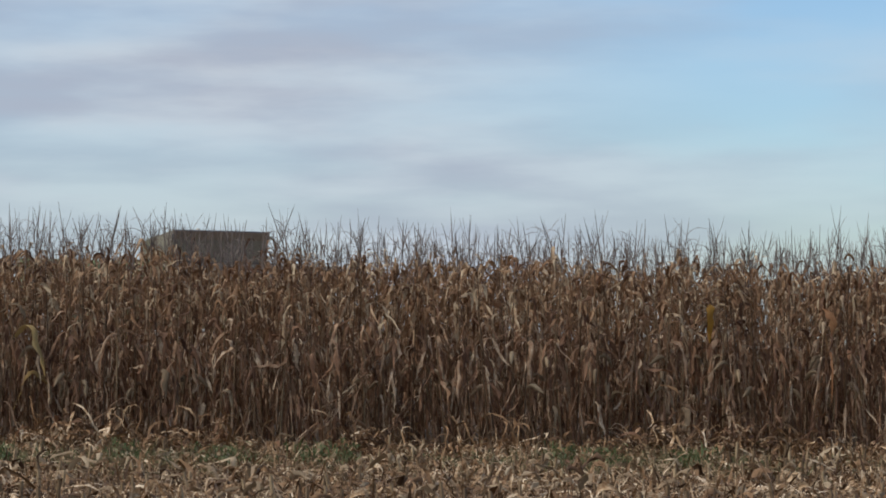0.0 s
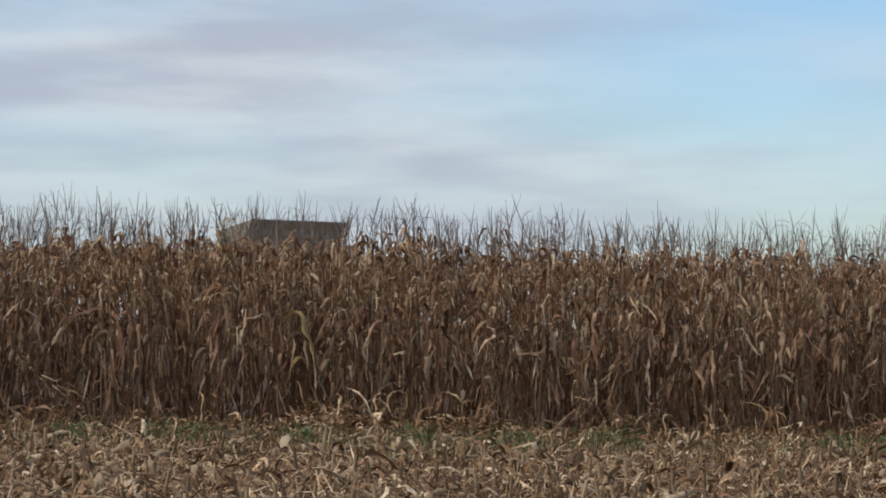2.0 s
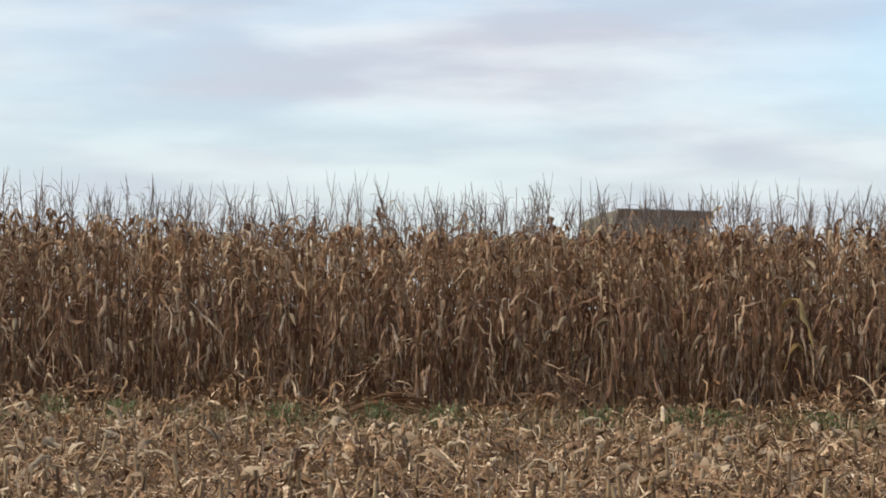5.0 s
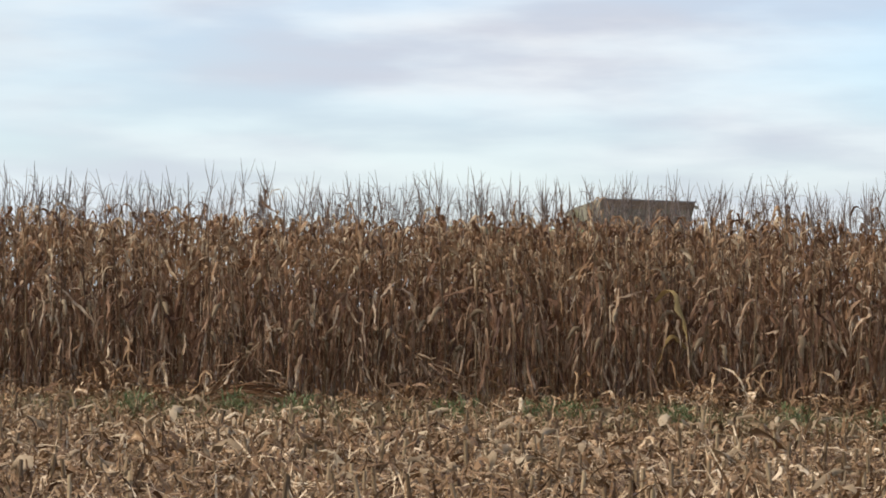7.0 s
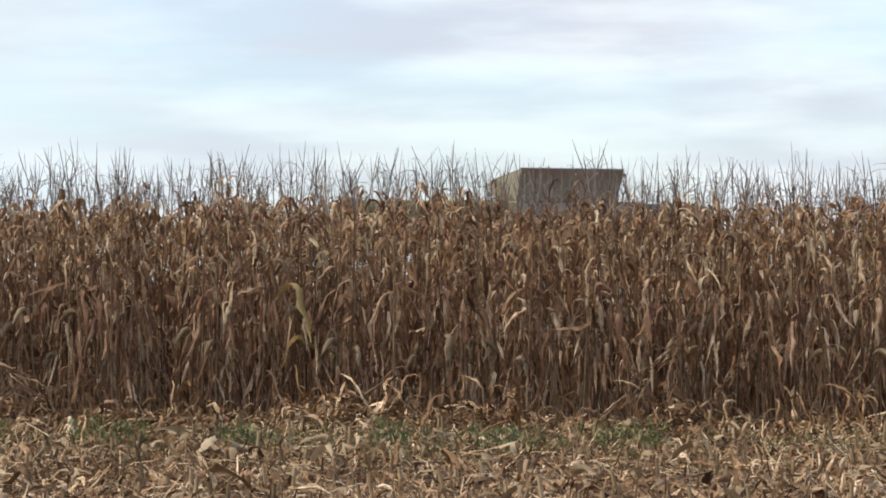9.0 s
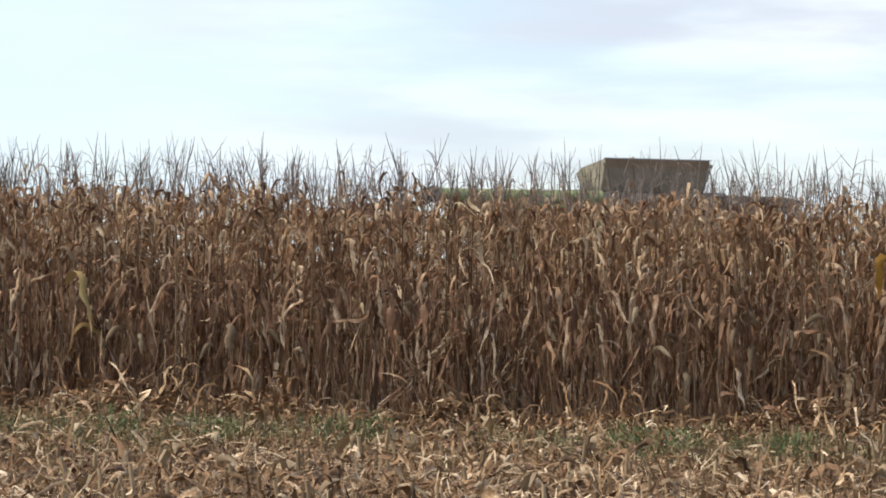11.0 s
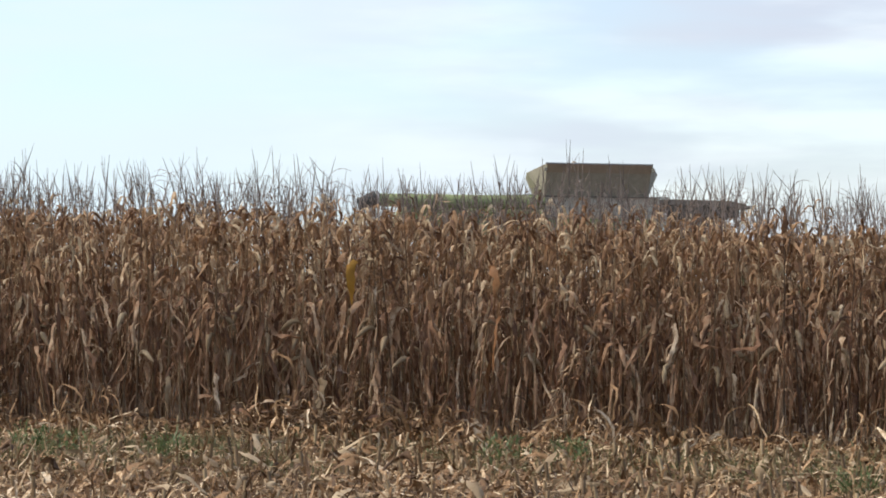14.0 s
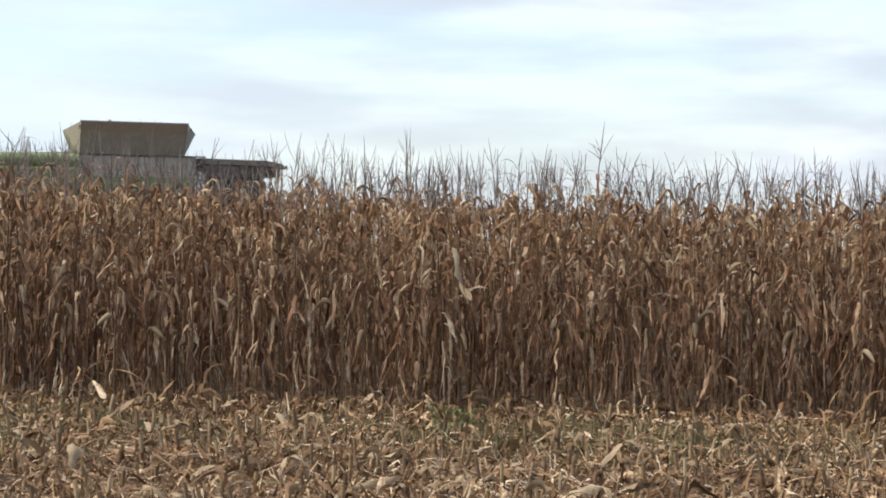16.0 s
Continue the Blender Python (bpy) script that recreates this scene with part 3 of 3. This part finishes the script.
# fallen leaves and stems heaped along the foot of the standing corn
long_bits = []
for _ in range(40):
    r = srng
    v, f = leaf(r, 0, 0, r.uniform(0.3, 0.8), r.uniform(0.02, 0.055), r.uniform(10, 75), r.uniform(0.2, 0.7), 9, 7, 2)
    v[:, 2] = np.maximum(v[:, 2], -0.02 + 0.1 * np.abs(v[:, 1]))
    long_bits.append((v, f, np.full(len(f), 3 if r.random() < 0.025 else 1 + int(r.random() < 0.88))))
for _ in range(5):
    L = srng.uniform(0.25, 0.6)
    s = np.linspace(0, 1, 5)
    e = srng.uniform(0.02, 0.3)
    v, f = tube(np.stack([s * L * np.cos(e), 0.06 * np.sin(s * 4), s * L * np.sin(e) * (1 - 0.3 * s)], 1), 0.008 * (1 - 0.4 * s), 5)
    long_bits.append((v, f, np.zeros(len(f), int)))
N = 21000
hx = srng.uniform(-12.5, 24.5, N)
hy = -np.abs(srng.normal(0.1, 0.7, N))
hy = np.where(srng.random(N) < 0.50, srng.uniform(-13.5, -0.5, N), hy)
heap = np.stack([hx, hy, ground_z(hx) + srng.uniform(0, 0.05, N) + 0.32 * heap_height(hx) * np.exp(-((hy + 0.35) / 0.5) ** 2) * srng.random(N), srng.uniform(0, 6.28, N), srng.uniform(0.5, 1.05, N) * np.where(hy > -1.2, 0.85 + 0.2 * heap_height(hx), 0.62), srng.normal(0, 0.4, N), srng.normal(0, 0.3, N)], 1)
tagged(new("fallen_leaves", scatter("fallen_leaves", long_bits, heap, [STALK, LEAF, STRAW, ORANGE])), "fallen corn leaves and broken stems along the corn edge", "fallen leaves", kind="stuff")


blades = []
for _ in range(30):
    v, f = leaf(srng, 0, 0, srng.uniform(0.10, 0.28), srng.uniform(0.007, 0.016), srng.uniform(50, 85), srng.uniform(0.5, 1.0), 6, 4, 2)
    blades.append((v, f, np.zeros(len(f), int)))
N = 42000
bx, by = srng.uniform(-12, 24, N), -0.3 - np.abs(srng.normal(2.2, 1.0, N))
patch = np.sin(bx * 1.1 + 0.7) + np.sin(bx * 2.7 + by * 2) + 0.8 * srng.normal(0, 1, N)
keep = (patch > 0.1) | ((np.abs(bx + 6.4) < 1.2) & (by > -2.4) & (patch > -1.0))
bx, by = bx[keep], by[keep]
N = len(bx)
grass = np.stack([bx, by, ground_z(bx), srng.uniform(0, 6.28, N), srng.uniform(0.6, 1.2, N), srng.normal(0, 0.2, N), srng.normal(0, 0.2, N)], 1)
tagged(new("grass", scatter("grass", blades, grass, [OLIVE])), "thin olive grass among the straw", "grass", kind="stuff")

# ---- weeds -----------------------------------------------------------------------
def weed(r, size):
    """A low green weed: many small leaves on short stems."""
    root = new("weed")
    vs, fs, k = [], [], 0
    for _ in range(90):
        rad = size * 0.5 * np.sqrt(r.random())
        a = r.uniform(0, 6.28)
        v, f = leaf(r, r.uniform(0.0, 0.20), r.uniform(0, 6.28), r.uniform(0.07, 0.18), r.uniform(0.010, 0.024), r.uniform(30, 80), r.uniform(0.4, 0.9), 8, 4, 2)
        vs.append(v + [rad * np.cos(a), rad * np.sin(a) * 0.7, 0])
        fs.append(f + k)
        k += len(v)
    mesh_part("foliage", mesh_from("foliage", np.vstack(vs), np.vstack(fs), [GREEN]), root)
    return tagged(root, "low green weed growing between the straw", "weed", "weeds along the field edge")


wrng = np.random.default_rng(8)
weeds = [weed(wrng, s) for s in (0.5, 0.36, 0.62)]
weed_spots = [(-5.9, -0.9), (-4.9, -1.0), (-4.2, -1.1), (-2.6, -1.3), (-1.7, -1.0), (-1.35, -1.2), (-0.3, -1.0), (1.0, -0.9), (2.0, -1.2), (2.9, -1.2), (3.3, -1.3), (6.0, -1.2),
              (7.0, -1.5), (5.6, -1.3), (9.9, -0.7), (10.5, -1.0), (13.0, -2.6), (16.9, -0.8), (-7.6, -0.8), (-8.3, -1.1)]
for n, (x, y) in enumerate(weed_spots):
    m = pose(x, y - wrng.uniform(1.5, 2.4), float(ground_z(x)) + 0.06, 0, 0, wrng.uniform(0, 360))
    if n < 3:
        weeds[n].matrix_basis = m
    else:
        copy_thing(weeds[n % 3], m)


# ---- combine harvester --------------------------------------------------------------
def combine_harvester(m):
    """Forward is +x, its near side faces -y; the tank's extension panels lean outward."""
    root = new("combine_harvester")
    root.matrix_basis = m

    # body
    bm = box(bmesh.new(), (-4.3, -1.25, 1.0), (2.0, 1.25, 2.75), 0.08)
    part("body", bm, MACHINE, root, "dusty green side panels")
    bm = bmesh.new()
    slab(bm, [(-6.3, -1.15, 2.2), (-6.0, -1.15, 2.85), (-4.8, -1.15, 3.16), (-1.75, -1.15, 3.24), (-1.75, -1.15, 2.76), (-6.1, -1.15, 1.6)], (0, 1, 0), 2.3)
    bmesh.ops.bevel(bm, geom=bm.edges[:], offset=0.07, segments=2, affect="EDGES")
    part("engine_hood", bm, MACHINE, root, "dusty green rounded rear hood")
    deck = part("tank_side", box(bmesh.new(), (-1.74, -1.28, 2.50), (2.0, 1.28, 3.17), 0.04), GREY, root, "dusty grey tank side")
    for k in range(5):
        xk = -1.45 + 0.75 * k
        part("rib", box(bmesh.new(), (xk, -1.31, 2.54), (xk + 0.05, -1.282, 3.12), 0.01), GREY, deck)
    part("red_marking", box(bmesh.new(), (-0.35, -1.292, 2.82), (0.25, -1.283, 2.93)), RUST, deck)

    # grain tank extension: near wall high, end walls falling towards a lower far wall
    zb, zt, zf = 3.18, 4.20, 3.78
    yb, yt = -1.15, -1.72
    near = [(-1.64, yb, zb), (1.62, yb, zb), (1.66, yt, zt), (-1.66, yt, zt)]
    n = (Vector(near[1]) - Vector(near[0])).cross(Vector(near[3]) - Vector(near[0]))
    tank = part("grain_tank", slab(bmesh.new(), near, -n, 0.03), TAN, root, "dusty tan flared grain tank panels")
    k = 0.74
    q = [Vector(near[i]) for i in range(4)]
    band = [q[0].lerp(q[3], k), q[1].lerp(q[2], k), q[2], q[3]]
    band = [p + n.normalized() * 0.004 for p in band]
    part("band", slab(bmesh.new(), band, n, 0.012), RUST, tank, "rust-brown stiffening band")
    for sx, name in ((-1, "rear_panel"), (1, "front_panel")):
        c = [(sx * 1.64, yb, zb), (sx * 1.66, yt, zt), (sx * 2.10, -0.35, zt - 0.27), (sx * 1.90, 1.25, zf), (sx * 1.66, 1.15, zb)]
        bm = bmesh.new()
        a = [bm.verts.new(p) for p in c]
        b = [bm.verts.new((p[0] - sx * 0.03, p[1], p[2])) for p in c]
        for tri in ((0, 1, 2), (0, 2, 4), (2, 3, 4)):
            bm.faces.new([a[i] for i in tri])
            bm.faces.new([b[i] for i in reversed(tri)])
        for i in range(5):
            bm.faces.new([a[i], b[i], b[(i + 1) % 5], a[(i + 1) % 5]])
        bmesh.ops.recalc_face_normals(bm, faces=bm.faces[:])
        part(name, bm, TAN, tank)
    far = [(-1.66, 1.15, zb), (1.66, 1.15, zb), (1.90, 1.25, zf), (-1.90, 1.25, zf)]
    part("far_panel", slab(bmesh.new(), far, (0, -1, 0.2), 0.03), TAN, tank)
    part("lip", box(bmesh.new(), (-1.69, yt - 0.03, zt - 0.015), (1.69, yt + 0.05, zt + 0.03), 0.008), LIP, tank, "grey metal lip")
    part("ledge", box(bmesh.new(), (-1.80, -1.36, 3.172), (2.3, -1.10, 3.21), 0.006), DARK, tank)
    for sx in (-1, 1):
        part("corner_bracket", box(bmesh.new(), (sx * 1.70 - 0.05, yt - 0.035, zt - 0.24), (sx * 1.70 + 0.05, yt + 0.06, zt - 0.12), 0.015), TAN, tank)
    bm = cylinder(bmesh.new(), (-0.8, yt + 0.05, zt + 0.03), (-0.8, yt + 0.05, zt + 0.075), 0.09, 0.05, 12)
    part("cap", bm, GREY, tank)

    # unloading auger folded back along the near side
    auger = part("unloading_auger", cylinder(bmesh.new(), (-1.7, -1.55, 2.98), (-7.0, -1.75, 2.98), 0.21, 0.20, 20), MACHINE, root, "dusty green unloading tube folded back")
    spout = part("spout", cylinder(bmesh.new(), (-6.95, -1.75, 3.03), (-7.5, -1.80, 2.80), 0.25, 0.21, 16), BLACK, auger, "black rubber spout")
    part("spout_band", cylinder(bmesh.new(), (-6.90, -1.747, 2.98), (-6.96, -1.75, 2.98), 0.262, 0.262, 20), LIP, auger)
    part("cradle", box(bmesh.new(), (-4.6, -1.62, 2.5), (-4.5, -1.2, 2.90), 0.01), DARK, root)

    # cab at the front
    cab = part("cab", box(bmesh.new(), (2.35, -0.95, 1.5), (4.15, 0.95, 2.78), 0.06), GLASS, root, "dark glazed cab")
    bm = slab(bmesh.new(), [(2.12, -1.18, 2.97), (2.12, -1.18, 3.16), (4.25, -1.18, 3.14), (4.78, -1.18, 3.05), (4.92, -1.18, 2.88), (4.70, -1.18, 2.84), (4.45, -1.18, 2.95)], (0, 1, 0), 2.36)
    bmesh.ops.bevel(bm, geom=bm.edges[:], offset=0.02, segments=1, affect="EDGES")
    part("roof", bm, ROOF, cab, "dusty brown cab roof with a drooping visor")
    for k in range(5):
        xk = 2.25 + 0.44 * k
        part("roof_rib", box(bmesh.new(), (xk, -1.205, 2.99), (xk + 0.06, -1.182, 3.10), 0.008), DARK, cab)
    part("roof_edge", box(bmesh.new(), (2.2, -1.12, 2.60), (4.6, 1.12, 2.945), 0.03), DARK, cab, "dark underside of the cab roof")
    for yy in (-0.96, 0.90):
        for xx in (2.33, 4.10):
            part("post", box(bmesh.new(), (xx, yy, 1.5), (xx + 0.08, yy + 0.06, 2.80), 0.01), DARK, cab)
    for k in range(4):
        yk = -0.95 + 0.55 * k
        part("work_light", box(bmesh.new(), (4.93, yk, 2.88), (4.99, yk + 0.2, 3.00), 0.02), DARK, cab)
    for sy in (-1, 1):
        mi = part("mirror", box(bmesh.new(), (4.55, sy * 1.55 - 0.12, 2.45), (4.62, sy * 1.55 + 0.12, 2.95), 0.02), DARK, cab)
        part("mirror_arm", cylinder(bmesh.new(), (4.3, sy * 1.0, 2.86), (4.56, sy * 1.5, 2.86), 0.02, 0.02, 8), DARK, cab)
    part("side_panel", box(bmesh.new(), (2.12, -1.24, 2.45), (2.30, -0.97, 2.72), 0.03), WHITE, root, "pale panel beside the cab")
    for k in range(9):
        part("hose", cylinder(bmesh.new(), (2.2 + 0.26 * k, -1.2, 2.80), (2.33 + 0.26 * k, -1.24 - 0.02 * (k % 3), 2.55), 0.03, 0.05, 8), DARK, root)

    # running gear and header
    for sx, rad, wid, yy in ((1.7, 0.95, 0.75, 1.55), (-3.4, 0.62, 0.45, 1.35)):
        for sy in (-1, 1):
            w = part("wheel", cylinder(bmesh.new(), (sx, sy * yy - wid / 2, rad - 0.02), (sx, sy * yy + wid / 2, rad - 0.02), rad, rad, 32), BLACK, root)
            part("rim", cylinder(bmesh.new(), (sx, sy * (yy + wid / 2 - 0.02), rad - 0.02), (sx, sy * (yy + wid / 2 + 0.03), rad - 0.02), rad * 0.55, rad * 0.5, 24), RIM, w)
    part("axle", cylinder(bmesh.new(), (1.7, -1.2, 0.93), (1.7, 1.2, 0.93), 0.14, 0.14, 12), DARK, root)
    part("axle", cylinder(bmesh.new(), (-3.4, -1.15, 0.6), (-3.4, 1.15, 0.6), 0.1, 0.1, 12), DARK, root)
    part("feeder_house", slab(bmesh.new(), [(2.0, -0.7, 1.1), (2.0, -0.7, 1.7), (5.0, -0.7, 1.0), (5.0, -0.7, 0.5)], (0, 1, 0), 1.4), MACHINE, root)
    header = part("header", box(bmesh.new(), (5.0, -3.2, 0.35), (5.6, 3.2, 1.0), 0.05), MACHINE, root, "corn header")
    for k in range(9):
        yk = -3.0 + 0.75 * k
        part("snout", cylinder(bmesh.new(), (5.6, yk, 0.5), (7.2, yk, 0.15), 0.2, 0.03, 12), MACHINE, header)
    return tagged(root, "dusty green combine harvester with a tan grain tank behind the corn", "combine")


CX, CY, TURN = 5.56, 56.0, 14.5
combine_harvester(pose(CX, CY + 1.6, float(ground_z(CX)) - 0.03, 0, 0.9, TURN) @ Matrix.Scale(1.045, 4))


# ---- loose bits lying at the field edge ------------------------------------------------
def stalk_bundle(x, y, turn):
    """Flattened stems and leaves pressed over in one arching sheaf."""
    root = new("leaf_sheaf")
    r = np.random.default_rng(40)
    root.matrix_basis = pose(x, y, float(ground_z(x)) + 0.06, 0, 0, turn)
    for k in range(22):
        s = np.linspace(0, 1, 9)
        L = r.uniform(0.7, 1.15)
        p = np.stack([s * L + r.uniform(-0.12, 0.12), 0.10 * (r.random() - 0.5) + 0.25 * (k / 22 - 0.5) + 0.05 * np.sin(s * 4 + k), 0.02 + (0.13 + 0.12 * k / 22) * np.sin(np.pi * (0.12 + 0.85 * s)) + r.normal(0, 0.012)], 1)
        w = r.uniform(0.012, 0.03)
        a, c = p + [0, w / 2, 0.004], p - [0, w / 2, -0.012]
        v = np.stack([a, p, c], 1).reshape(-1, 3)
        f = [(i * 3 + j, i * 3 + j + 1, (i + 1) * 3 + j + 1, (i + 1) * 3 + j) for i in range(8) for j in range(2)]
        mesh_part("leaf", mesh_from("leaf", v, np.array(f), [LEAF if k % 3 else STALK]), root)
    return tagged(root, "arched sheaf of flattened brown leaves on the stubble", "leaf sheaf")


stalk_bundle(-5.2, -1.7, 0)


def husk_scrap(r):
    root = new("husk_scrap")
    for _ in range(3):
        v, f = leaf(r, 0.01, r.uniform(0, 6.28), r.uniform(0.08, 0.2), r.uniform(0.04, 0.075), r.uniform(20, 70), r.uniform(0.3, 0.7), 9, 6, 3)
        v[:, 2] = np.maximum(v[:, 2], 0.0)
        mesh_part("husk_leaf", mesh_from("husk_leaf", v, f, [HUSK]), root)
    return tagged(root, "pale torn corn husk lying on the straw", "corn husk", "torn husks on the stubble")


hrng = np.random.default_rng(50)
husk_spots = [(5.21, -0.25), (2.1, -2.7), (-1.6, -2.2), (-6.4, -3.1), (9.0, -3.4), (13.6, -2.4), (17.9, -3.6), (4.2, -5.2), (-3.4, -6.0), (11.2, -5.8), (15.2, -6.5), (7.1, -7.2)]
for x, y in husk_spots:
    husk_scrap(hrng).matrix_basis = pose(x, y, float(ground_z(x)) + 0.07, 0, 0, hrng.uniform(0, 360))


def broken_stalk(r, length):
    root = new("broken_stalk")
    s = np.linspace(0, 1, 7)
    p = np.stack([s * length, 0.03 * np.sin(3 * s + r.uniform(0, 3)), 0.012 + 0.05 * s * r.random()], 1)
    rad = 0.012 * np.array([1.0, 1, 1.15, 0.95, 1.1, 0.9, 0.8])
    mesh_part("stem", mesh_from("stem", *tube(p, rad, 7), [HUSK]), root)
    v, f = leaf(r, 0.02, r.uniform(-0.6, 0.6), length * 0.7, 0.04, 20, 0.3, 9, 7, 3)
    v[:, 2] = np.maximum(v[:, 2], 0.0)
    mesh_part("leaf", mesh_from("leaf", v + [length * 0.4, 0, 0], f, [STRAW]), root)
    return tagged(root, "pale broken corn stalk lying across the stubble", "corn stalk", "broken stalks on the stubble")


for x, y in [(20.0, -4.2), (8.6, -4.9), (-2.2, -3.9), (1.2, -4.6), (12.4, -3.2), (-5.4, -5.1), (16.1, -5.4), (4.9, -3.3)]:
    broken_stalk(hrng, hrng.uniform(0.3, 0.6)).matrix_basis = pose(x, y, float(ground_z(x)) + 0.07, 0, 0, hrng.normal(10, 30))
